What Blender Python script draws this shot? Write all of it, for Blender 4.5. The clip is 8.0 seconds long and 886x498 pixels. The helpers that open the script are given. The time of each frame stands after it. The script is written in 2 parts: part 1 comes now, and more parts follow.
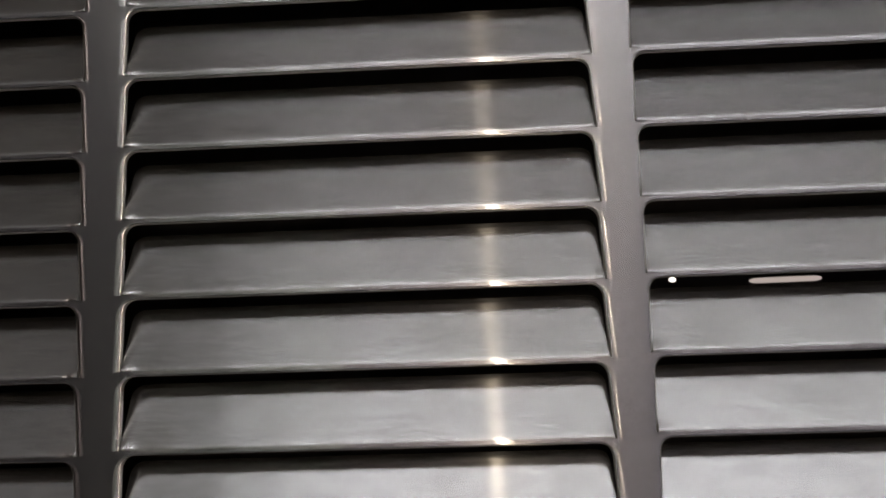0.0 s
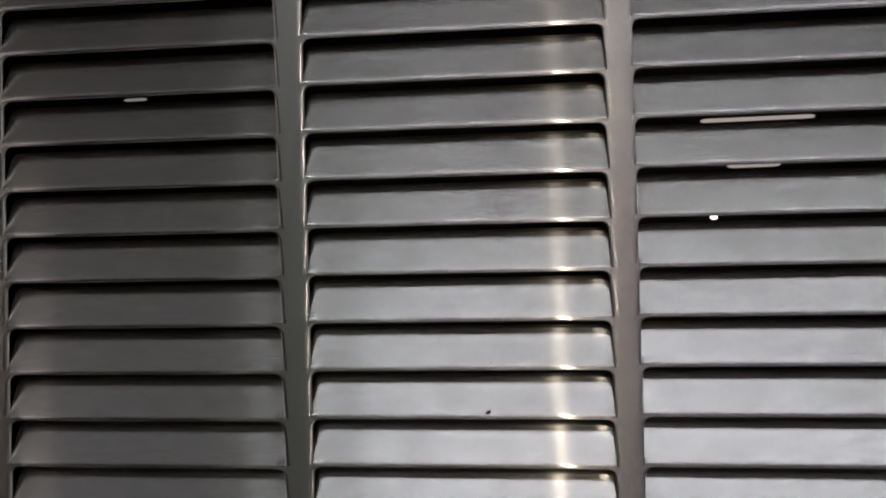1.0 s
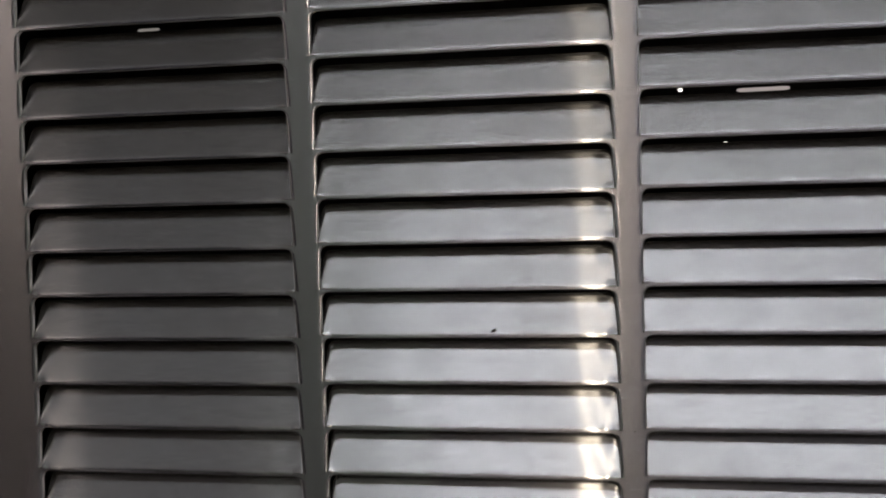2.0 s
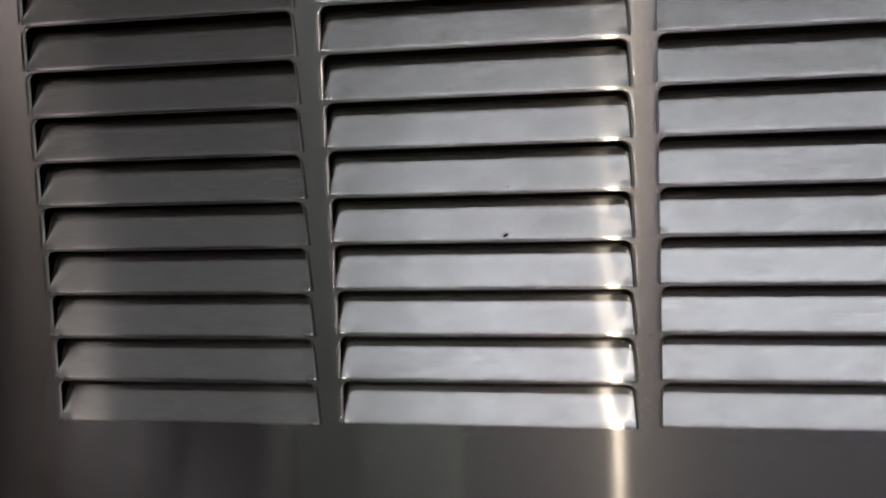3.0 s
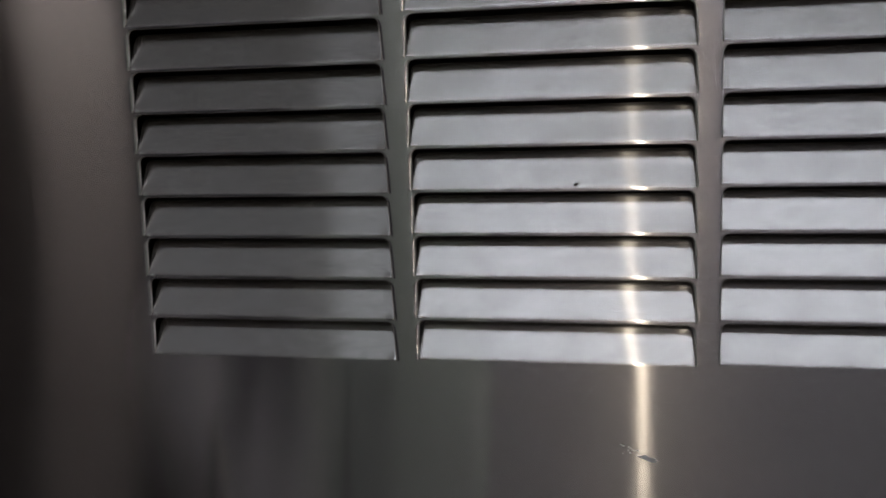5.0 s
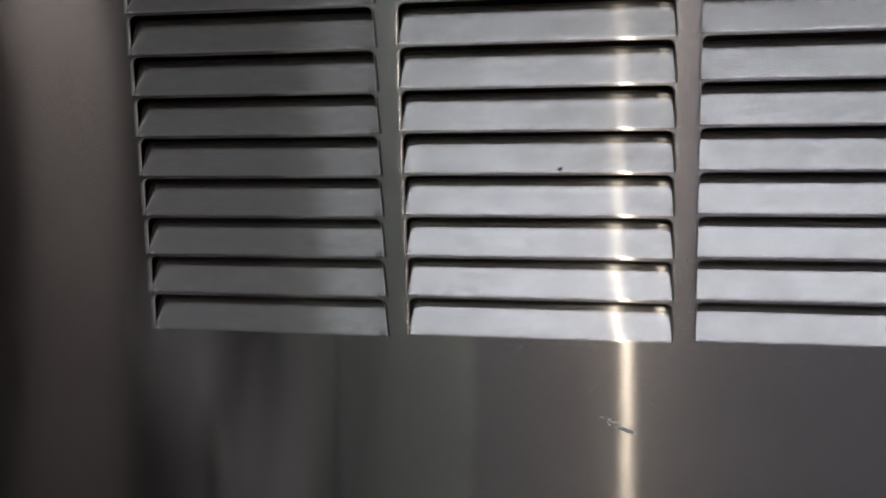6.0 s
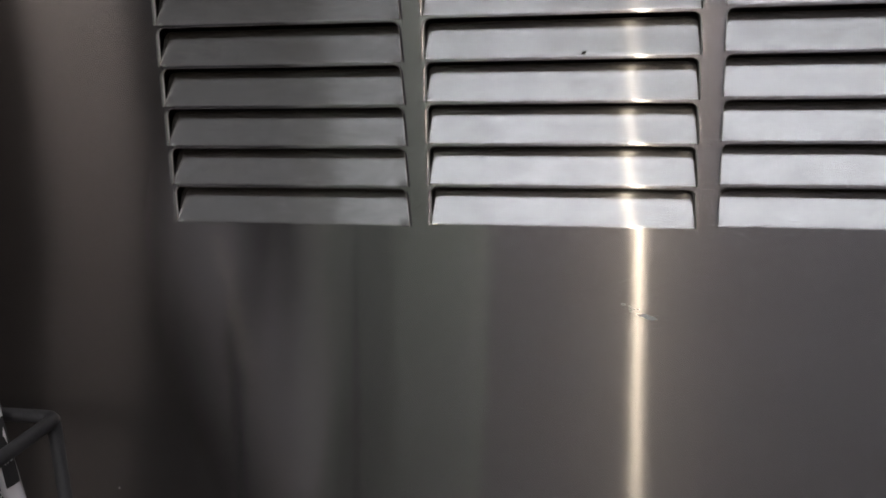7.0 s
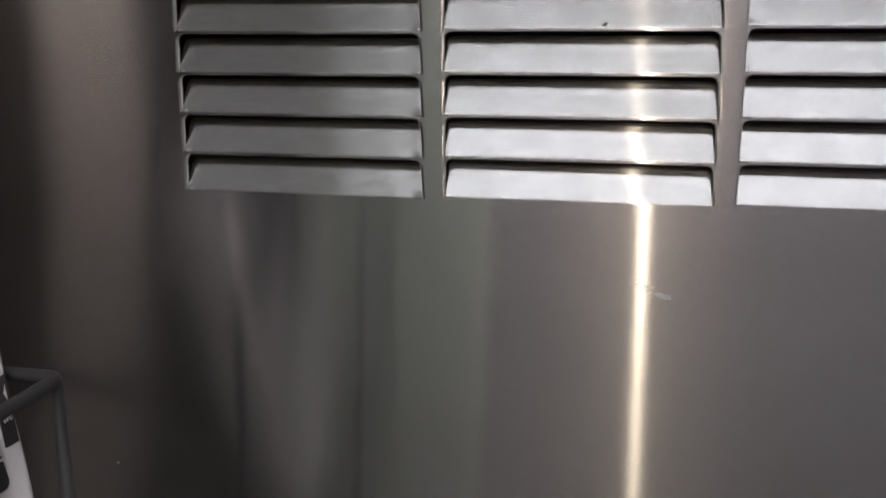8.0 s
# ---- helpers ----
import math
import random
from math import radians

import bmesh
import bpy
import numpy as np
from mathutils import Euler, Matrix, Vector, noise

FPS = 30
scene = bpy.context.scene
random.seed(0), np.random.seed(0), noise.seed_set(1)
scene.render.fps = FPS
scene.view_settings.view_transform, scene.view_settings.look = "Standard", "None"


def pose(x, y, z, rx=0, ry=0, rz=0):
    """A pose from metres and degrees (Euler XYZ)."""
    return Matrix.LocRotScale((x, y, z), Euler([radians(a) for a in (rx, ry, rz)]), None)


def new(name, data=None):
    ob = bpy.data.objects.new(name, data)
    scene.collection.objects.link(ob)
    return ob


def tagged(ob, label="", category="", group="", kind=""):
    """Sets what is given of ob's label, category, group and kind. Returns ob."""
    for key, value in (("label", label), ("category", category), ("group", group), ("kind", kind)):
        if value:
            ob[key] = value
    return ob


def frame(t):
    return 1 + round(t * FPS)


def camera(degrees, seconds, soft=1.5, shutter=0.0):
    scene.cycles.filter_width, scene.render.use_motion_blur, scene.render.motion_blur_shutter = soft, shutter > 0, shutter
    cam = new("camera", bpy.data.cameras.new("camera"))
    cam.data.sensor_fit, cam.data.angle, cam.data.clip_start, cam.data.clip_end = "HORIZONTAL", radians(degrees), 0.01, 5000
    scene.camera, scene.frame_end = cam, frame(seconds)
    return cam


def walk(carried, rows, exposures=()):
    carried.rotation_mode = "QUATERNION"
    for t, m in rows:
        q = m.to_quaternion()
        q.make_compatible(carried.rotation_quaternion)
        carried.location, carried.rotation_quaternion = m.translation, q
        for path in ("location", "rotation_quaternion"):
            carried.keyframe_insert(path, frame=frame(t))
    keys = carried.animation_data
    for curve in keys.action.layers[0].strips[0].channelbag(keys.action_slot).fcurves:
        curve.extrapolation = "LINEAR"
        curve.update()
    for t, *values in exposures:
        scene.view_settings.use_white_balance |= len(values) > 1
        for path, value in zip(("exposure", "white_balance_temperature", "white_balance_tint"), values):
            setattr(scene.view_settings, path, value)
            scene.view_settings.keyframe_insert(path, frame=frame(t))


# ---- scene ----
# ---- camera and walk ----
cam = camera(51.6, 8.0, soft=1.85)
PATH = [
    (0.0, 0.0770, -0.1875, 0.1227, 2.76, 8.50, -2.17),
    (0.5, 0.0981, -0.2544, 0.1199, 6.62, 1.40, -1.46),
    (1.0, 0.0844, -0.2994, 0.1158, 7.24, 0.56, -1.61),
    (1.5, 0.0856, -0.3222, 0.1150, 8.54, 0.20, -1.68),
    (2.0, 0.0920, -0.3046, 0.1092, 9.03, -3.02, -1.93),
    (2.2, 0.0944, -0.2992, 0.1066, 8.98, -4.47, -2.04),
    (3.5, 0.0926, -0.2996, 0.0948, 11.20, -7.37, -2.83),
    (4.0, 0.0898, -0.3001, 0.0910, 10.93, -7.34, -2.78),
    (4.5, 0.0863, -0.3169, 0.0939, 11.74, -8.48, -2.28),
    (4.7, 0.0776, -0.3217, 0.0943, 12.10, -9.16, -2.13),
    (5.8, 0.0905, -0.3359, 0.1026, 10.98, -9.34, -2.39),
    (6.0, 0.0820, -0.3401, 0.0990, 11.18, -10.51, -1.79),
    (6.5, 0.0726, -0.3408, 0.0848, 10.85, -12.83, -1.51),
    (7.0, 0.0778, -0.3447, 0.0822, 12.00, -14.65, -2.18),
    (7.5, 0.0693, -0.3495, 0.0713, 12.20, -14.94, -1.27),
    (8.0, 0.0730, -0.3454, 0.0632, 12.05, -13.38, -0.53),
]


def aimed(x, y, z, yaw, pitch, roll):
    """A camera pose from its place, its yaw to the left, its pitch up and its lean."""
    return pose(x, y, z, 0, 0, yaw) @ pose(0, 0, 0, 90 + pitch, 0, 0) @ pose(0, 0, 0, 0, 0, roll)


EXPOSURES = ((0, 0.18, 7030, 11), (0.5, -0.03, 6970, 11), (1, -0.05, 6820, 10), (1.5, 0.00, 6720, 10), (2, -0.06, 6670, 10), (2.2, -0.12, 6670, 10),
             (3.5, -0.02, 6620, 10), (4.5, -0.15, 6570, 10), (6, 0.02, 6570, 10), (7, 0.19, 6670, 10), (7.5, 0.54, 6720, 10), (8, 0.58, 6770, 10))
walk(cam, [(t, aimed(*row)) for t, *row in PATH], EXPOSURES)

# ---- world and exposure ----
world = bpy.data.worlds.new("world")
world.use_nodes = True
world.node_tree.nodes["Background"].inputs[0].default_value = (0.02, 0.02, 0.022, 1)
world.node_tree.nodes["Background"].inputs[1].default_value = 0.3
scene.world = world

# the room: floor, ceiling and walls round the machine
FLOOR, CEIL, BACK, LEFT, RIGHT, FRONT = -0.85, 1.55, -2.6, -2.2, 2.4, 0.75
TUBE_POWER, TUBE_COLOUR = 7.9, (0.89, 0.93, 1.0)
STREAK_WATTS, STREAK_COLOUR = 9.2, (1.0, 0.87, 0.68)


# ---- materials ----
def material(name):
    m = bpy.data.materials.new(name)
    m.use_nodes = True
    t = m.node_tree
    t.nodes.clear()
    out = t.nodes.new("ShaderNodeOutputMaterial")
    return m, t, out


def node(t, kind, **values):
    n = t.nodes.new(kind)
    for key, value in values.items():
        n.inputs[key].default_value = value
    return n


def stretched(t, scale, offset=0.0):
    """World-sized coordinates, scaled along each axis."""
    geo = t.nodes.new("ShaderNodeNewGeometry")
    mp = node(t, "ShaderNodeMapping", Scale=scale, Location=(offset, offset, offset))
    t.links.new(geo.outputs["Position"], mp.inputs["Vector"])
    return mp.outputs[0]


def noise_of(t, scale, detail=3.0, rough=0.55, offset=0.0):
    n = node(t, "ShaderNodeTexNoise", Scale=1.0, Detail=detail, Roughness=rough)
    t.links.new(stretched(t, scale, offset), n.inputs["Vector"])
    return n.outputs[0]


def ramp(t, value, a, b, ca, cb):
    r = t.nodes.new("ShaderNodeValToRGB")
    r.color_ramp.elements[0].position, r.color_ramp.elements[1].position = a, b
    r.color_ramp.elements[0].color, r.color_ramp.elements[1].color = (*ca, 1), (*cb, 1)
    t.links.new(value, r.inputs[0])
    return r.outputs[0]


def times(t, a, b):
    m = t.nodes.new("ShaderNodeMix")
    m.data_type, m.blend_type = "RGBA", "MULTIPLY"
    m.inputs[0].default_value = 1.0
    t.links.new(a, m.inputs[6])
    t.links.new(b, m.inputs[7])
    return m.outputs[2]


def brushed_steel(name, colour, lobes, contrast, dash, stain=0.0):
    """Stainless steel brushed along x. Each lobe: its spread along x, its spread along z and its share."""
    m, t, out = material(name)
    fine = noise_of(t, (200, 200, 2900), 1.0, 0.5)
    mid = noise_of(t, (240, 240, 2400), 2.0, 0.6, 3.1)
    broad = noise_of(t, (9, 9, 14), 3.0, 0.5, 7.7)
    tone = times(t, ramp(t, fine, 0.34, 0.68, [c * (1 - contrast) for c in colour], [min(0.95, c * (1 + contrast * 0.8)) for c in colour]),
                 ramp(t, broad, 0.3, 0.75, (0.90, 0.90, 0.89), (1, 1, 1)))
    bump = node(t, "ShaderNodeBump", Strength=0.38, Distance=0.00004)
    t.links.new(noise_of(t, (25, 25, 1700), 1.0, 0.5, 9.0), bump.inputs["Height"])
    along = node(t, "ShaderNodeCombineXYZ", X=1.0)
    last, whole = None, 0.0
    for ax, az, share in lobes:
        g = t.nodes.new("ShaderNodeBsdfAnisotropic")
        g.distribution = "GGX"
        g.inputs["Roughness"].default_value = (ax * az) ** 0.25
        g.inputs["Anisotropy"].default_value = 1 - math.sqrt(ax / az)
        t.links.new(tone, g.inputs["Color"])
        t.links.new(along.outputs[0], g.inputs["Tangent"])
        t.links.new(bump.outputs[0], g.inputs["Normal"])
        whole += share
        if last is None:
            last = g.outputs[0]
            continue
        # the wider lobes come through in fine dashes along the brushing
        mix = t.nodes.new("ShaderNodeMixShader")
        low, high = share / whole * (1 - dash), share / whole * (1 + dash)
        t.links.new(ramp(t, mid, 0.35, 0.75, [max(0, low)] * 3, [min(1, high)] * 3), mix.inputs[0])
        t.links.new(last, mix.inputs[1])
        t.links.new(g.outputs[0], mix.inputs[2])
        last = mix.outputs[0]
    if stain:
        # dusty film and grease, thicker in blotches
        dust = node(t, "ShaderNodeBsdfDiffuse", Color=(0.42, 0.39, 0.36, 1))
        film = t.nodes.new("ShaderNodeMixShader")
        t.links.new(ramp(t, noise_of(t, (70, 70, 110), 5.0, 0.65, 1.3), 0.42, 0.8, [stain * 0.35] * 3, [stain] * 3), film.inputs[0])
        t.links.new(last, film.inputs[1])
        t.links.new(dust.outputs[0], film.inputs[2])
        last = film.outputs[0]
    t.links.new(last, out.inputs[0])
    return m


def plain(name, colour, rough=0.6, metal=0.0, grain=(60, 60, 60), depth=0.0002, vary=0.12):
    m, t, out = material(name)
    b = node(t, "ShaderNodeBsdfPrincipled", Roughness=rough, Metallic=metal)
    a = noise_of(t, grain, 4.0)
    w = noise_of(t, [g * 0.13 for g in grain], 3.0, 0.5, 5.0)
    tone = times(t, ramp(t, a, 0.3, 0.7, [c * (1 - vary) for c in colour], [min(1, c * (1 + vary)) for c in colour]),
                 ramp(t, w, 0.3, 0.7, (0.88, 0.88, 0.88), (1, 1, 1)))
    t.links.new(tone, b.inputs["Base Color"])
    bump = node(t, "ShaderNodeBump", Strength=0.5, Distance=depth)
    t.links.new(a, bump.inputs["Height"])
    t.links.new(bump.outputs[0], b.inputs["Normal"])
    t.links.new(b.outputs[0], out.inputs[0])
    return m


def glowing(name, colour, strength):
    m, t, out = material(name)
    e = node(t, "ShaderNodeEmission", Color=(*colour, 1), Strength=strength)
    t.links.new(e.outputs[0], out.inputs[0])
    return m


STEEL = brushed_steel("brushed_steel", (0.61, 0.59, 0.60), ((0.0022, 0.2, 0.57), (0.024, 0.22, 0.40), (0.16, 0.2, 0.03)), 0.06, 0.65)
BLADE = brushed_steel("louver_steel", (0.60, 0.595, 0.605), ((0.0020, 0.17, 0.64), (0.018, 0.2, 0.36)), 0.10, 0.8, stain=0.26)
EDGE = brushed_steel("polished_cut_edge", (0.84, 0.80, 0.75), ((0.08, 0.3, 0.4), (0.3, 0.36, 0.6)), 0.04, 0.2)
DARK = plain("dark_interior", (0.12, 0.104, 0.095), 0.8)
COATED = plain("black_powder_coat", (0.06, 0.058, 0.062), 0.55, 0.0, (900, 900, 900), 0.0001)
FILM = plain("white_glossy_film", (0.78, 0.74, 0.76), 0.28, 0.0, (60, 60, 25), 0.0006, 0.04)
INK = plain("black_print", (0.012, 0.011, 0.012), 0.3)
LETTER = plain("white_print", (0.8, 0.78, 0.78), 0.35)
PAINT = plain("mauve_grey_paint", (0.46, 0.43, 0.44), 0.7, 0.0, (40, 40, 40))
MAUVE = plain("dark_mauve_paint", (0.385, 0.355, 0.385), 0.7, 0.0, (40, 40, 40))
GREEN = plain("grey_green_paint", (0.78, 0.88, 0.74), 0.5, 0.0, (30, 30, 30))
PALE = plain("pale_trim_paint", (0.82, 0.83, 0.78), 0.5)
WOOD = plain("brown_wood", (0.05, 0.036, 0.03), 0.5, 0.0, (30, 30, 4))
DULL = plain("dull_green_paint", (0.60, 0.66, 0.58), 0.5, 0.0, (30, 30, 30))
BLACK = plain("black_block_paint", (0.015, 0.015, 0.018), 0.5)
FLOORING = plain("dark_floor_tile", (0.055, 0.05, 0.048), 0.5, 0.0, (12, 12, 12))
CEILING = plain("ceiling_plaster", (0.42, 0.41, 0.42), 0.9, 0.0, (50, 50, 50), 0.0005)
SPECK = plain("dark_dirt", (0.035, 0.026, 0.018), 0.9, 0.0, (2000, 2000, 2000))
SCUFF = plain("pale_scuff", (0.72, 0.72, 0.74), 0.5, 0.0, (1500, 1500, 3000), 0.0002, 0.3)
BULB = glowing("lit_warm_lens", STREAK_COLOUR, 60.0)
# glow colours of the added glints behind the louvers
GLINT = glowing("glowing_glint", (1.0, 0.88, 0.86), 0.36)
BRIGHT_GLINT = glowing("bright_glint", (1.0, 0.97, 0.90), 2.0)
FAINT_GLINT = glowing("dim_glint", (1.0, 0.93, 0.88), 0.2)


# ---- building helpers ----
def mesh_of(name, bm, mat, smooth=False):
    me = bpy.data.meshes.new(name)
    bmesh.ops.recalc_face_normals(bm, faces=bm.faces)
    bm.to_mesh(me)
    bm.free()
    me.materials.append(mat)
    if smooth:
        me.polygons.foreach_set("use_smooth", [True] * len(me.polygons))
    return me


def part(name, bm, mat, parent=None, label="", smooth=False, m=None):
    ob = new(name, mesh_of(name, bm, mat, smooth))
    if parent:
        ob.parent = parent
    if m:
        ob.matrix_basis = m
    return tagged(ob, label)


def box(x0, x1, y0, y1, z0, z1, bevel=0.0, into=None):
    bm = into or bmesh.new()
    made = bmesh.ops.create_cube(bm, size=1.0, matrix=Matrix.Translation(((x0 + x1) / 2, (y0 + y1) / 2, (z0 + z1) / 2)) @ Matrix.Diagonal((x1 - x0, y1 - y0, z1 - z0, 1)))
    if bevel:
        edges = {e for v in made["verts"] for e in v.link_edges}
        bmesh.ops.bevel(bm, geom=list(edges), offset=bevel, segments=3, profile=0.5, affect="EDGES")
    return bm


def empty(name, label, category, group="", kind="", at=(0, 0, 0)):
    ob = new(name)
    ob.location = at
    ob.empty_display_size = 0.05
    return tagged(ob, label, category, group, kind)


def rod(points, radius, sides=14, into=None):
    """A round rod swept along points."""
    bm = into or bmesh.new()
    pts = [Vector(p) for p in points]
    rings = []
    side = None
    for i, p in enumerate(pts):
        d = (pts[min(i + 1, len(pts) - 1)] - pts[max(i - 1, 0)]).normalized()
        if side is None:
            side = d.orthogonal().normalized()
        side = (side - side.dot(d) * d).normalized()
        other = d.cross(side)
        rings.append([bm.verts.new(p + radius * (math.cos(a) * side + math.sin(a) * other)) for a in (2 * math.pi * k / sides for k in range(sides))])
    for a, b in zip(rings, rings[1:]):
        for k in range(sides):
            bm.faces.new((a[k], a[(k + 1) % sides], b[(k + 1) % sides], b[k]))
    bm.faces.new(rings[0])
    bm.faces.new(rings[-1][::-1])
    return bm


def rounded(points, radius, steps=6):
    """A polyline whose inner corners are rounded."""
    pts = [Vector(p) for p in points]
    out = [pts[0]]
    for a, b, c in zip(pts, pts[1:], pts[2:]):
        u, v = (a - b).normalized(), (c - b).normalized()
        p, q = b + u * radius, b + v * radius
        for k in range(steps + 1):
            s = k / steps
            out.append((1 - s) ** 2 * p + 2 * s * (1 - s) * b + s * s * q)
    return out + [pts[-1]]


# ---- the room ----
def wall(name, x0, x1, y0, y1, z0, z1, mat, label):
    return tagged(part(name, box(x0, x1, y0, y1, z0, z1), mat), label, "wall", kind="structure")


tagged(part("floor", box(LEFT, RIGHT, BACK, FRONT, FLOOR - 0.1, FLOOR), FLOORING), "dark tiled floor of the room", "floor", kind="structure")
tagged(part("ceiling", box(LEFT, RIGHT, BACK, FRONT, CEIL, CEIL + 0.1), CEILING), "pale plaster ceiling over the room", "ceiling", kind="structure")
wall("wall_south", LEFT, RIGHT, BACK - 0.1, BACK, FLOOR, CEIL, MAUVE, "mauve grey painted wall behind the viewer")
wall("wall_north", LEFT, RIGHT, FRONT, FRONT + 0.1, FLOOR, CEIL, PAINT, "mauve grey painted wall behind the machine")
wall("wall_west", LEFT - 0.1, LEFT, BACK, FRONT, FLOOR, CEIL, WOOD, "brown wood panelled side wall")
wall("wall_east", RIGHT, RIGHT + 0.1, BACK, FRONT, FLOOR, CEIL, PAINT, "mauve grey painted side wall")

# unseen panels, added for the coloured bands reflected in the steel
door = empty("band_panels", "coloured panels added for the bands reflected in the steel", "door", kind="structure", at=(-0.75, BACK, FLOOR))
part("green_panel", box(0.04, 0.36, 0.004, 0.05, 0.0, 2.02, 0.004), GREEN, door)
part("side_panel", box(-0.19, 0.04, 0.004, 0.03, 0.0, 2.02, 0.004), DULL, door, "dull grey-green side panel")
part("pale_post", box(-0.27, -0.19, 0.002, 0.07, 0.0, 2.1, 0.004), PALE, door, "pale painted post")
# unseen black block, added for the dark band reflected in the steel
tagged(part("cupboard", box(-1.55, -1.06, BACK + 0.005, BACK + 0.35, FLOOR, 0.68, 0.006), BLACK), "black block added for the dark band reflected in the steel", "cupboard")

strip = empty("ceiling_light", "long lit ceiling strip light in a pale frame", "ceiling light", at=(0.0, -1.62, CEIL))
# left sections are graded; the faint ones are added to lift the left louvers
for x0, x1, share, words in ((-1.45, -0.755, 0.10, "faint diffuser added to lift the left louvers"), (-0.74, -0.60, 0.30, "faint diffuser added to lift the left louvers"), (-0.585, -0.45, 0.6, "dim lit diffuser"), (-0.44, -0.305, 0.85, "dim lit diffuser"), (-0.295, -0.053, 1.0, "lit white diffuser"),
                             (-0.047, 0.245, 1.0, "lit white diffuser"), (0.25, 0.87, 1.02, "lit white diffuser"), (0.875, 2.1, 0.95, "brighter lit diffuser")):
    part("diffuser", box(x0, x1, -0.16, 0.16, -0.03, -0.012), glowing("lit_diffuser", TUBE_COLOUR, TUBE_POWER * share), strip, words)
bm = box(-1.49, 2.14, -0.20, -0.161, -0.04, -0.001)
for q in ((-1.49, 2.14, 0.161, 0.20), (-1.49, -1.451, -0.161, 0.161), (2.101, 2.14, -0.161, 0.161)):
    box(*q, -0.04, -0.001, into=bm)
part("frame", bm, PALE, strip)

# unseen brown block, added to darken the steel's lower left reflection
tagged(part("brown_block", box(-2.19, -1.56, BACK + 0.005, BACK + 0.35, FLOOR, 0.50, 0.006), WOOD), "dark brown block added to darken the lower left reflection", "cabinet")

# unseen glowing panel, added to brighten the steel's upper left
glow_panel = empty("glow_panel_1", "dim glowing panel added to brighten the upper left of the steel", "window", kind="structure", at=(-1.68, BACK, 1.12))
part("glow_panel", box(-0.46, -0.06, 0.006, 0.012, -0.20, 0.36), glowing("added_glow", (1.0, 0.88, 0.82), 2.2), glow_panel)
bm = box(-0.49, -0.03, 0.002, 0.03, -0.24, -0.20)
for q in ((-0.49, -0.03, 0.36, 0.40), (-0.49, -0.46, -0.20, 0.36), (-0.06, -0.03, -0.20, 0.36)):
    box(q[0], q[1], 0.002, 0.03, q[2], q[3], into=bm)
part("glow_panel_frame", bm, PALE, glow_panel)

# fixed lamp added for the warm streak on the steel; its place is invented
lamp = empty("streak_lamp", "small warm lamp added for the streak on the steel", "lamp", at=(0.102, BACK, 0.5))
bm = bmesh.new()
bmesh.ops.create_cone(bm, cap_ends=True, segments=28, radius1=0.04, radius2=0.055, depth=0.08, matrix=pose(0, 0.04, 0, -90, 0, 0))
part("housing", bm, COATED, lamp)
bm = bmesh.new()
bmesh.ops.create_uvsphere(bm, u_segments=20, v_segments=10, radius=0.010, matrix=Matrix.Translation((0, 0.088, 0)))
part("bulb", bm, BULB, lamp, "lit warm bulb", smooth=True)
glow = bpy.data.lights.new("bulb_light", "POINT")
glow.energy, glow.color, glow.shadow_soft_size = STREAK_WATTS, STREAK_COLOUR, 0.010
new("bulb_light", glow).location = (0.102, BACK + 0.115, 0.5)

# ---- the steel machine ----
PITCH, HOLE, SHEET, RADIUS, FOOT, FILLET, LEAN = 0.016, 0.0150, 0.0012, 0.0027, 0.0008, 0.0002, 27.0
COLUMNS = ((-0.1087, -0.0088), (0.0001, 0.1010), (0.1093, 0.2102), (0.2185, 0.3194))
ROWS = 19
TOP = ROWS * PITCH - 0.0002
X0, X1, Z0, Z1 = -0.42, 0.44, FLOOR + 0.06, 0.42

machine = empty("refrigeration_machine", "brushed stainless steel machine with a louvered front panel", "machine", at=(0, 0, 0))


# the rim of an opening: the sheet rolls gently inwards, then turns over a small fillet
ROLL, SLOPE, WIDE = 9, radians(11), 0.0014
RIM = [(FILLET + WIDE * (1 - k / ROLL), WIDE / 2 * math.tan(SLOPE) * (k / ROLL) ** 2) for k in range(ROLL)]
for k in range(6):
    a = SLOPE + (math.pi / 2 - SLOPE) * k / 5
    RIM.append((FILLET * (1 - (math.sin(a) - math.sin(SLOPE)) / (1 - math.sin(SLOPE))), WIDE / 2 * math.tan(SLOPE) + FILLET * (math.cos(SLOPE) - math.cos(a))))


def outline(x0, x1, z, grow=0.0, n=8):
    """The opening of one louver: square below, rounded above, a little wider at its foot."""
    a0, a1, b0, b1 = x0 - grow, x1 + grow, x0 + 0.0004 - grow, x1 - 0.0007 + grow
    top, r = z + HOLE + grow * 0.25, RADIUS + grow
    pts = [(a0, z), (a1, z)]
    pts += [(b1 - r + r * math.cos(k * math.pi / 2 / n), top - r + r * math.sin(k * math.pi / 2 / n)) for k in range(n + 1)]
    pts += [(b0 + r - r * math.sin(k * math.pi / 2 / n), top - r + r * math.cos(k * math.pi / 2 / n)) for k in range(n + 1)]
    return pts


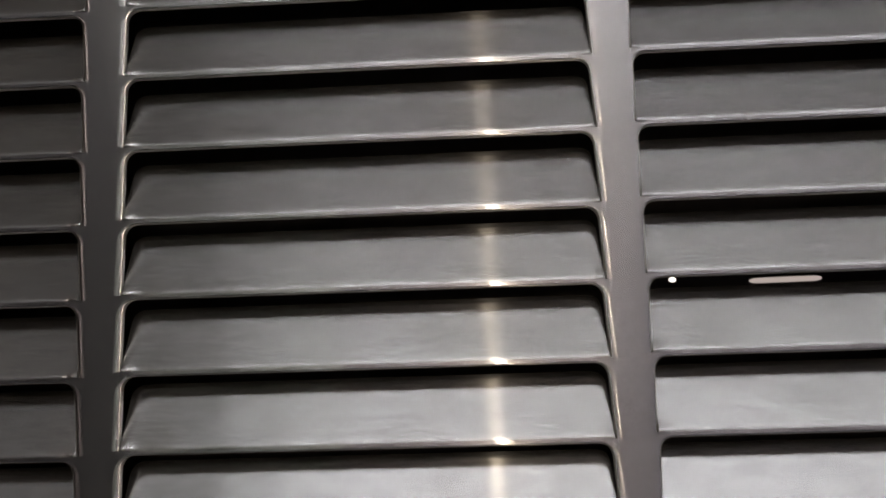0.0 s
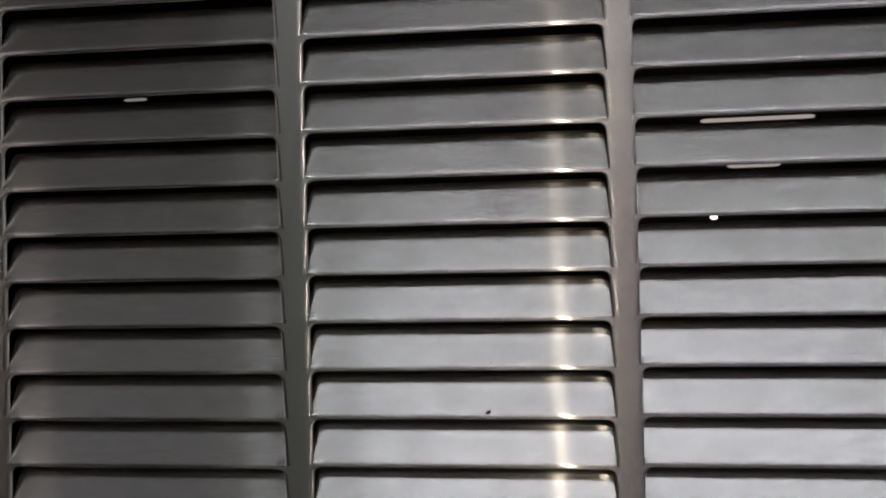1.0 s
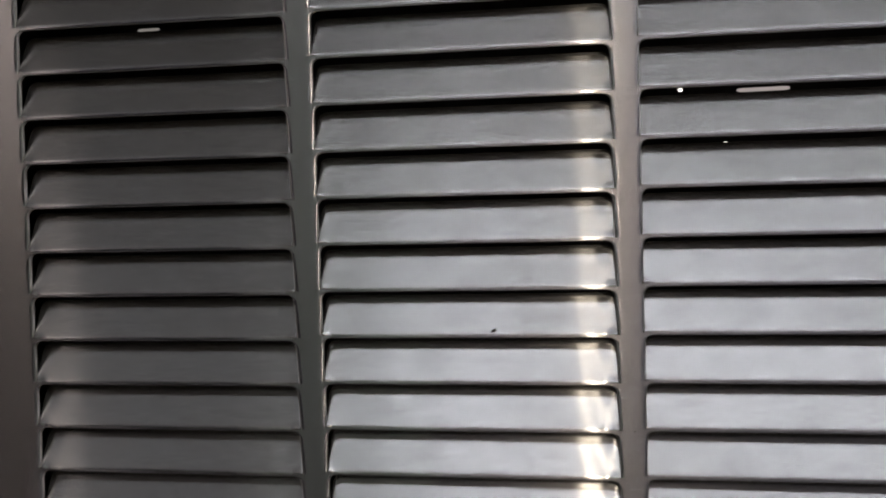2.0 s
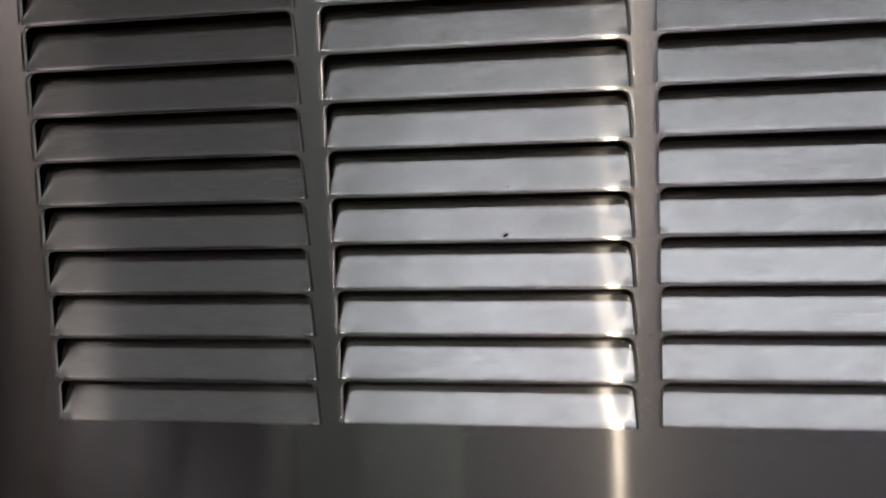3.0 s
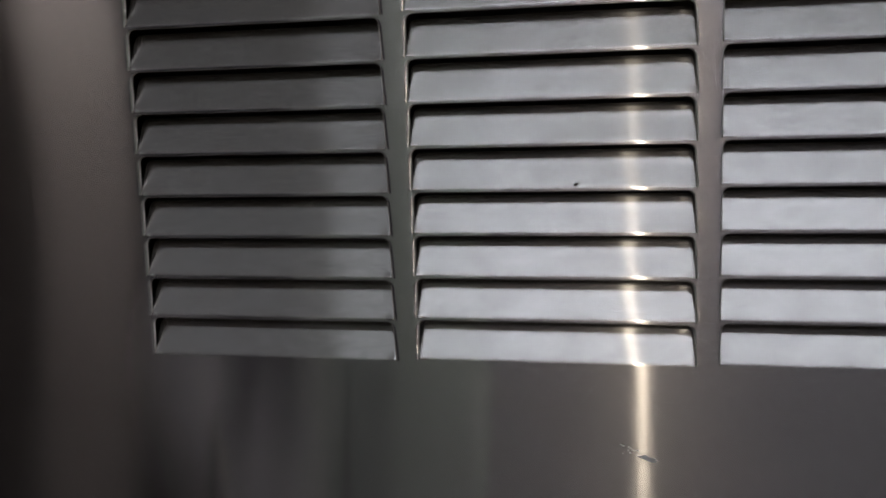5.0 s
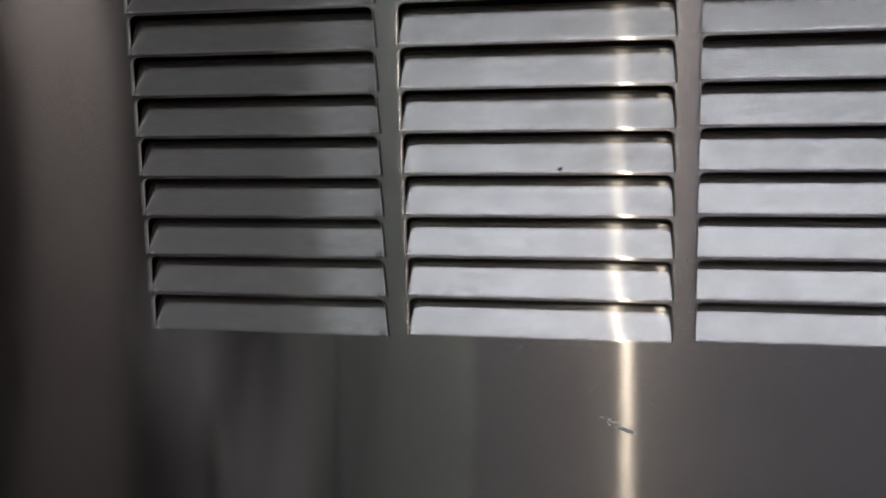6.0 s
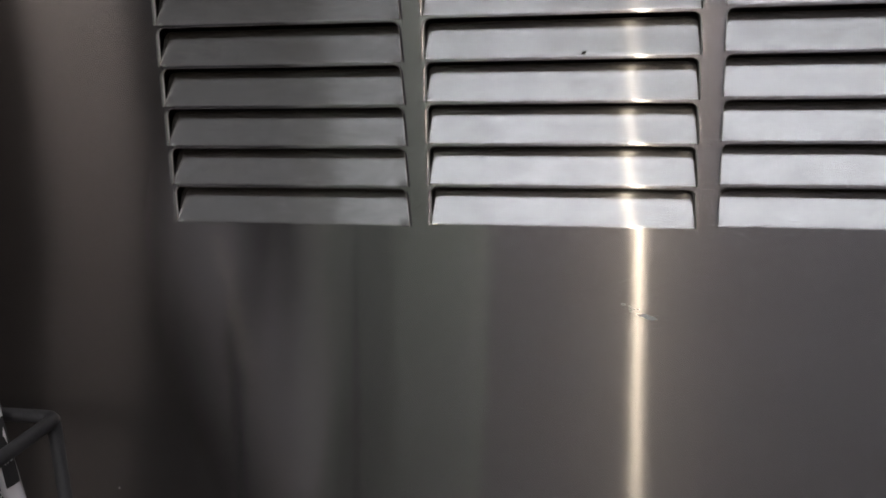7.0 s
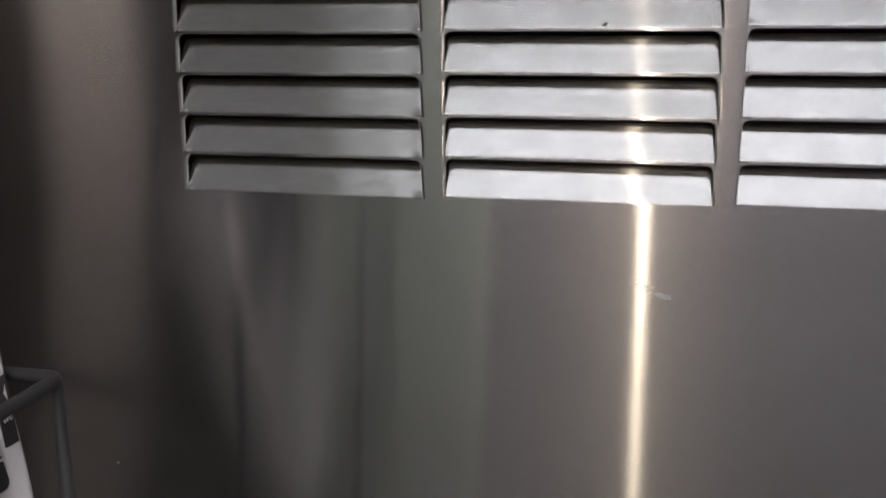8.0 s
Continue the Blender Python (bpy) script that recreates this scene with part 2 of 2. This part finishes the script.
def front_sheet():
    """The flat sheet with all its openings: each has a rounded edge and a thickness."""
    bm = bmesh.new()
    xs = [(a[1] + b[0]) / 2 for a, b in zip(COLUMNS, COLUMNS[1:])]
    left = [COLUMNS[0][0] - 0.006] + xs
    right = xs + [COLUMNS[-1][1] + 0.006]
    for (x0, x1), cx0, cx1 in zip(COLUMNS, left, right):

        def point(x, y, zz, level=False):
            # each row falls a little along its length
            return bm.verts.new((x, y, zz if level else zz - FOOT * min(1, max(0, (x - x0) / (x1 - x0)))))

        for r in range(ROWS):
            z = r * PITCH
            cz0, cz1 = z - 0.0002, z - 0.0002 + PITCH
            rings = [outline(x0, x1, z, g) for g, y in RIM] + [outline(x0, x1, z)]
            ys = [y for g, y in RIM] + [SHEET]
            # the cell's border, met by rays from the opening's outline
            border = []
            for x, zz in rings[0]:
                if zz <= z + 0.0001:
                    border.append((cx0 if x < (x0 + x1) / 2 else cx1, cz0))
                else:
                    u = (x - x0) / (x1 - x0)
                    far_side = zz < z + HOLE - RADIUS * 0.3
                    if u < 0.06 and far_side:
                        border.append((cx0, min(cz1, cz0 + (zz - z) / HOLE * PITCH)))
                    elif u > 0.94 and far_side:
                        border.append((cx1, min(cz1, cz0 + (zz - z) / HOLE * PITCH)))
                    else:
                        border.append((cx0 + u * (cx1 - cx0), cz1))
            loops = [[point(x, 0.0, -0.0012 if zz < 0 else zz, zz < 0 or zz >= TOP) for x, zz in border]]
            loops += [[point(x, y, zz) for x, zz in ring] for ring, y in zip(rings, ys)]
            n = len(border)
            bm.faces.new((loops[0][0], loops[0][1], loops[1][1], loops[1][0]))
            for k in range(1, n):
                # the cell's upper corners, where the border turns
                p, q = border[k], border[(k + 1) % n]
                if p[0] != q[0] and p[1] != q[1]:
                    corner = point(cx1 if k < n / 2 else cx0, 0.0, cz1, cz1 >= TOP)
                    bm.faces.new((loops[0][k], corner, loops[0][(k + 1) % n]))
            for level, (a, b) in enumerate(zip(loops, loops[1:])):
                for k in range(1, n):
                    f = bm.faces.new((a[k], a[(k + 1) % n], b[(k + 1) % n], b[k]))
                    f.smooth = level > 0
                    f.material_index = 1 if level > ROLL else 0
    # plain sheet round the louvered field
    fx0, fx1 = left[0], right[-1]
    for x0, x1, z0, z1 in ((X0, X1, Z0, -0.0012), (X0, fx0, -0.0012, TOP), (fx1, X1, -0.0012, TOP), (X0, X1, TOP, Z1)):
        bm.faces.new([bm.verts.new((x, 0, z)) for x, z in ((x0, z0), (x1, z0), (x1, z1), (x0, z1))])
    bmesh.ops.remove_doubles(bm, verts=bm.verts, dist=0.00001)
    return bm


sheet = part("front_sheet", front_sheet(), STEEL, machine, "brushed stainless sheet with punched openings")
sheet.data.materials.append(EDGE)


def louver_mesh(width, tilt, bow, twist, seed):
    """One louver blade: bent in at its foot, leaning back, with rounded upper corners."""
    rng = random.Random(seed)
    bm = bmesh.new()
    nx, ns, bend, thick = 40, 14, 0.0014, 0.0009
    lean, length = radians(tilt), HOLE
    phase = rng.uniform(0, 6.28)

    def place(u, s, back):
        # a bend of the sheet from upright to the lean, then straight
        arc = bend * lean
        if s < arc:
            a = s / bend
            y, z = bend * (1 - math.cos(a)), bend * math.sin(a)
        else:
            a = lean
            y = bend * (1 - math.cos(a)) + (s - arc) * math.sin(a)
            z = bend * math.sin(a) + (s - arc) * math.cos(a)
        y += bow * math.sin(u * 3.1 + phase) * s / length
        # the ends of the fold are drawn a little out of the sheet
        edge = min(u, 1 - u) * width
        y -= 0.0004 * math.exp(-((edge - 0.0006) / 0.0012) ** 2) * math.exp(-((s - 0.0006) / 0.0012) ** 2)
        # the ends curl a little towards the front, and the foot drops along the louver
        y -= 0.00019 * math.exp(-((edge / 0.0042) ** 2)) * (s / length) ** 0.7
        y += twist * u * min(1.0, s / 0.009)
        z -= FOOT * u
        ny, nz = math.cos(a), -math.sin(a)
        return y + back * ny, z + back * nz

    us = [0.5 - 0.5 * math.cos(math.pi * k / nx) for k in range(nx + 1)]
    grids = []
    for back in (0.0, thick):
        grid = []
        for u in us:
            row = []
            edge = min(u, 1 - u) * width
            r = RADIUS
            most = length - (r - math.sqrt(max(0, r * r - (r - edge) ** 2)) if edge < r else 0)
            for k in range(ns + 1):
                q = k / ns
                s = most * q ** 1.5
                y, z = place(u, s, back)
                x0, x1 = 0.0001 + 0.0004 * s / length, width - 0.0001 - 0.0007 * s / length
                row.append(bm.verts.new((x0 + (x1 - x0) * u, y, z)))
            grid.append(row)
        grids.append(grid)
    for g, flip in zip(grids, (False, True)):
        for a, b in zip(g, g[1:]):
            for k in range(ns):
                f = (a[k], b[k], b[k + 1], a[k + 1])
                face = bm.faces.new(f[::-1] if flip else f)
                face.smooth = True
    front, rear = grids
    for a, b in ((front[0], rear[0]), (front[-1], rear[-1])):
        for k in range(ns):
            bm.faces.new((a[k], a[k + 1], b[k + 1], b[k]))
    for k in range(nx):
        bm.faces.new((front[k][ns], front[k + 1][ns], rear[k + 1][ns], rear[k][ns]))
    return mesh_of("louver", bm, BLADE)


for x0, x1 in COLUMNS:
    # the lower louvers are a little more twisted than the upper ones
    low, high = [[louver_mesh(x1 - x0, LEAN + random.uniform(-0.7, 0.7), random.uniform(-0.00010, 0.00010), random.uniform(*span), k) for k in range(5)] for span in ((0.0003, 0.0005), (0.0000, 0.00025))]
    for r in range(ROWS):
        ob = new("louver", random.choice(low if r < 6 else high))
        ob.parent = machine
        ob.location = (x0, 0, r * PITCH)

# the body behind the sheet
bm = box(X0, X0 + 0.002, 0.001, 0.6, Z0, Z1)
box(X1 - 0.002, X1, 0.001, 0.6, Z0, Z1, into=bm)
box(X0, X1, 0.001, 0.6, Z1 - 0.002, Z1, into=bm)
box(X0, X1, 0.598, 0.6, Z0, Z1, into=bm)
part("body", bm, STEEL, machine)
# unseen dark panels, added inside the body to keep the openings dark
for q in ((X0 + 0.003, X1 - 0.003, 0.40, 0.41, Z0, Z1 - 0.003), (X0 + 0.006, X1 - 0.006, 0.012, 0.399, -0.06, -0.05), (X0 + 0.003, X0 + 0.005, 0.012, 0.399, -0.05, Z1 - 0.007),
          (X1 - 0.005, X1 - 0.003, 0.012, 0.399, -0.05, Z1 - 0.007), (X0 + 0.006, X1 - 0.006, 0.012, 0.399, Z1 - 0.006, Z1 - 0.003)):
    part("dark_panel", box(*q), DARK, machine, "dark panel added behind the openings")
for sx in (X0 + 0.05, X1 - 0.05):
    for sy in (0.06, 0.54):
        bm = bmesh.new()
        bmesh.ops.create_cone(bm, cap_ends=True, segments=20, radius1=0.02, radius2=0.016, depth=0.06, matrix=Matrix.Translation((sx, sy, FLOOR + 0.03)))
        part("foot", bm, COATED, machine)

# ---- wire rack and the pack in it ----
CX, CY, CZ, WIRE = -0.1240, -0.075, -0.0550, 0.0025
rack = empty("wire_rack", "black coated wire rack beside the steel panel", "rack", at=(CX, CY, FLOOR))
H = CZ - FLOOR
part("top_rail", rod(rounded([(-0.26, 0, H), (0, 0, H), (0, -0.22, H), (-0.26, -0.22, H), (-0.26, -0.002, H)], 0.005), WIRE), COATED, rack, smooth=True)
for lx, ly in ((-0.001, -0.001), (-0.001, -0.219), (-0.259, -0.219), (-0.259, -0.001)):
    part("leg", rod([(lx, ly, 0), (lx, ly, H)], WIRE), COATED, rack, smooth=True)
tray = rod([(0, 0, H - 0.16), (0, -0.22, H - 0.16)], WIRE)
for k in range(9):
    rod([(-0.26, -0.22 * k / 8, H - 0.16), (0, -0.22 * k / 8, H - 0.16)], WIRE * 0.7, 8, tray)
rod([(-0.26, 0, H - 0.16), (-0.26, -0.22, H - 0.16)], WIRE, 14, tray)
part("tray", tray, COATED, rack, smooth=True)

pack = empty("pouch", "white glossy printed pouch leaning in the wire rack", "pouch", at=(0, 0, 0))
pack.matrix_basis = Matrix.Translation((-0.1385, -0.0915, -0.079)) @ pose(0, 0, 0, -12, 0, 0) @ pose(0, 0, 0, 0, -15, 0)
LOW, HIGH = -0.125, 0.07


def pouch_body():
    """A soft upright pouch: a flat face, a folded seam along its far edge, bulging slightly."""
    bm = bmesh.new()
    rings = []
    for k in range(25):
        q = k / 24
        z = LOW + (HIGH - LOW) * q
        fat = 0.4 + 0.6 * math.sin(math.pi * min(1, max(0, 0.12 + 0.76 * q)))
        fin = 0.0075 - 0.0035 * q
        wave = 0.0005 * math.sin(q * 23)
        pts = [(wave, -0.065), (wave * 0.5, -0.045), (wave, -0.02), (0.0004, -0.008), (-0.0006, 0.0), (fin * 0.5, 0.0022 + wave), (fin, 0.0036 + wave), (fin + 0.0002, 0.0044 + wave),
               (-0.002, 0.006), (-0.02 * fat, 0.002), (-0.03 * fat, -0.02), (-0.03 * fat, -0.05), (-0.015 * fat, -0.067)]
        rings.append([bm.verts.new((x, y, z)) for x, y in pts])
    n = len(rings[0])
    for a, b in zip(rings, rings[1:]):
        for k in range(n):
            bm.faces.new((a[k], a[(k + 1) % n], b[(k + 1) % n], b[k]))
    bm.faces.new(rings[0][::-1])
    bm.faces.new(rings[-1])
    return bm


part("film_body", pouch_body(), FILM, pack, smooth=True)


def patch(y0, y1, z0, z1, x, r=0.0015):
    """A thin printed patch on the flat face, with rounded corners."""
    bm = bmesh.new()
    ring = []
    for cy, cz, a0 in ((y1 - r, z1 - r, 0), (y0 + r, z1 - r, 90), (y0 + r, z0 + r, 180), (y1 - r, z0 + r, 270)):
        for k in range(6):
            a = radians(a0 + 18 * k)
            ring.append((cy + r * math.cos(a), cz + r * math.sin(a)))
    f = [bm.verts.new((x, y, z)) for y, z in ring]
    b = [bm.verts.new((x - 0.0008, y, z)) for y, z in ring]
    bm.faces.new(f)
    bm.faces.new(b[::-1])
    bmesh.ops.rotate(bm, cent=(0, -0.005, (z0 + z1) / 2), matrix=Matrix.Rotation(radians(9), 3, "X"), verts=bm.verts)
    for k in range(len(ring)):
        bm.faces.new((f[k], f[(k + 1) % len(ring)], b[(k + 1) % len(ring)], b[k]))
    return bm


def lettering(words, size, y, z, x, mat, label):
    """Raised print on the flat face; the words end at y."""
    cu = bpy.data.curves.new("print", "FONT")
    cu.body, cu.size, cu.extrude, cu.align_x, cu.offset = words, size, 0.00012, "RIGHT", 0.00006
    tmp = bpy.data.objects.new("print", cu)
    me = bpy.data.meshes.new_from_object(tmp)
    bpy.data.objects.remove(tmp)
    me.materials.clear()
    me.materials.append(mat)
    ob = new("print", me)
    ob.parent = pack
    ob.matrix_basis = Matrix.Translation((x, y, z)) @ pose(0, 0, 0, 10, 0, 0) @ pose(0, 0, 0, 90, 0, 90) @ Matrix.Diagonal((0.95, 1.15, 1, 1))
    return tagged(ob, label)


part("label_band", patch(-0.055, -0.0005, -0.0115, 0.0095, 0.0009, 0.003), INK, pack, "black printed band")
lettering("Protective", 0.0076, 0.0000, -0.0010, 0.0012, LETTER, "bold white printed word")
bm = bmesh.new()
edge = []
for k in range(7):
    z = 0.004 + 0.024 * k / 6
    fin = 0.0075 - 0.0035 * (z - LOW) / (HIGH - LOW)
    edge.append([bm.verts.new((x, y, z + dz)) for x, y, dz in ((fin * 0.3 + 0.0003, 0.0008, -0.0015), (fin * 0.6 + 0.0004, 0.0021, -0.001), (fin + 0.0006, 0.0036, 0.0))])
for a, b in zip(edge, edge[1:]):
    for k in range(2):
        bm.faces.new((a[k], a[k + 1], b[k + 1], b[k]))
part("label_band", bm, INK, pack, "black printed seam")
lettering("ive", 0.0045, 0.0035, 0.012, 0.0052, LETTER, "small white printed letters")
part("print_bar", patch(-0.05, -0.0005, 0.0345, 0.0352, 0.0010, 0.0003), INK, pack, "thin dark printed line")
for k in range(6):
    y = -0.0075 + 0.0016 * (k % 3)
    z = 0.0450 + 0.0035 * (k // 3)
    part("print_bar", patch(y, y + 0.0009, z, z + 0.0024, 0.0010, 0.0003), INK, pack, "short dark printed bar")

# glowing bars and dots added behind the louvers in place of glints
def capsule(x0, x1, y, z, r):
    bm = rod([(x0, y, z), (x1, y, z)], r, 16)
    for x in (x0, x1):
        bmesh.ops.create_uvsphere(bm, u_segments=12, v_segments=8, radius=r, matrix=Matrix.Translation((x, y, z)) @ Matrix.Diagonal((3, 0.98, 0.98, 1)))
    return bm


part("glint_bar", capsule(-0.0915, -0.0850, 0.0615, 0.1850, 0.0006), FAINT_GLINT, machine, "faint glowing bar added for a glint inside", smooth=True)
part("glint_bar", capsule(0.189, 0.258, 0.36, 0.2066, 0.0014), GLINT, machine, "glowing bar added for a glint inside", smooth=True)
part("glint_bar", capsule(0.1545, 0.1705, 0.08, 0.1494, 0.0008), GLINT, machine, "glowing bar added for a glint inside", smooth=True)
part("glint_bar", capsule(0.1600, 0.1830, 0.12, 0.1398, 0.0011), GLINT, machine, "glowing bar added for a glint inside", smooth=True)
part("glint_bar", capsule(0.1370, 0.1570, 0.12, 0.1394, 0.0010), FAINT_GLINT, machine, "faint glowing bar added for a glint inside", smooth=True)
for place, r, glow, words in (((0.1578, 0.15, 0.1316), 0.0012, BRIGHT_GLINT, "small glowing dot added for a glint inside"), ((0.1303, 0.08, 0.1507), 0.0007, BRIGHT_GLINT, "small glowing dot added for a glint inside"), ((0.1317, 0.12, 0.1391), 0.0012, BRIGHT_GLINT, "small glowing dot added for a glint inside")):
    bm = bmesh.new()
    bmesh.ops.create_uvsphere(bm, u_segments=16, v_segments=8, radius=r, matrix=Matrix.Translation(place) @ Matrix.Diagonal((1.5, 1, 1, 1)))
    part("glint_dot", bm, glow, machine, words, smooth=True)
# marks on the steel
def blot(cx, cz, rx, rz, turn, seed, y=-0.00012, tilt=0.0):
    """A thin irregular fleck lying on the steel."""
    rng = random.Random(seed)
    bm = bmesh.new()
    n = 18
    a = [bm.verts.new((rx * math.cos(q) * rng.uniform(0.7, 1.1), -0.00005, rz * math.sin(q) * rng.uniform(0.65, 1.1))) for q in (2 * math.pi * k / n for k in range(n))]
    b = [bm.verts.new((v.co.x * 1.1, 0.00008, v.co.z * 1.1)) for v in a]
    bm.faces.new(a)
    for k in range(n):
        bm.faces.new((a[k], a[(k + 1) % n], b[(k + 1) % n], b[k]))
    bmesh.ops.transform(bm, matrix=pose(cx, y, cz) @ pose(0, 0, 0, -tilt, turn, 0), verts=bm.verts)
    return bm


part("scuff_mark", blot(0.0847, -0.0360, 0.0034, 0.0010, 18, 1), SCUFF, machine, "pale scraped scuff")
for k in range(12):
    q = k / 11
    part("scuff_mark", blot(0.0745 + 0.0095 * q + random.uniform(-0.0008, 0.0008), -0.0312 - 0.004 * q + random.uniform(-0.001, 0.001), random.uniform(0.0003, 0.0009), random.uniform(0.0001, 0.0003), 20, k + 5), SCUFF, machine, "pale fine scratch")
for k, (x, z, r) in enumerate(((-0.0745, -0.0560, 0.0006), (-0.0910, -0.0408, 0.0006), (-0.0900, -0.0480, 0.0004), (-0.1533, -0.1272, 0.0006), (-0.060, -0.118, 0.0004), (0.0439, -0.0036, 0.0004))):
    part("pale_fleck", blot(x, z, r * 0.6, r * 0.5, 30, k + 40), SCUFF, machine, "tiny pale fleck")
for k, (x, z) in enumerate(((-0.1140, 0.0900), (-0.0042, 0.0075), (0.1057, 0.0310))):
    part("dark_fleck", blot(x, z, 0.0003, 0.0002, 10, k + 60), SPECK, machine, "tiny dark fleck")
part("dark_fleck", blot(0.0597, 0.0650, 0.0010, 0.0005, -25, 70, 0.0002, LEAN), SPECK, machine, "dark crumb of dirt on a louver")
part("dark_fleck", blot(0.0612, 0.0810, 0.0004, 0.0003, 0, 71, 0.0003, LEAN), SPECK, machine, "dark crumb of dirt on a louver")

# grime caught at the ends of the lower louvers
bm = bmesh.new()
rng = random.Random(11)
for x0, x1 in COLUMNS[:3]:
    for r in range(0, 9):
        for k in range(rng.randint(14, 30)):
            s0 = rng.uniform(0.003, 0.0135) if rng.random() < 0.4 else rng.uniform(0.010, 0.0140)
            edge = 0.0012 + abs(rng.gauss(0, 0.0016)) + 0.0004 * s0 / HOLE
            x = x1 - edge - 0.0008 if rng.random() < 0.55 else x0 + edge
            size = rng.uniform(0.00004, 0.00013)
            m = pose(x, s0 * 0.454 - 0.00075, r * PITCH + s0 * 0.891 + 0.0001, -LEAN, rng.uniform(0, 180), 0)
            bmesh.ops.create_icosphere(bm, subdivisions=1, radius=size, matrix=m @ Matrix.Diagonal((1.6, 0.35, 0.9, 1)))
tagged(part("grime", bm, SPECK, machine, "dark flecks of grime at the louver ends"), kind="stuff")
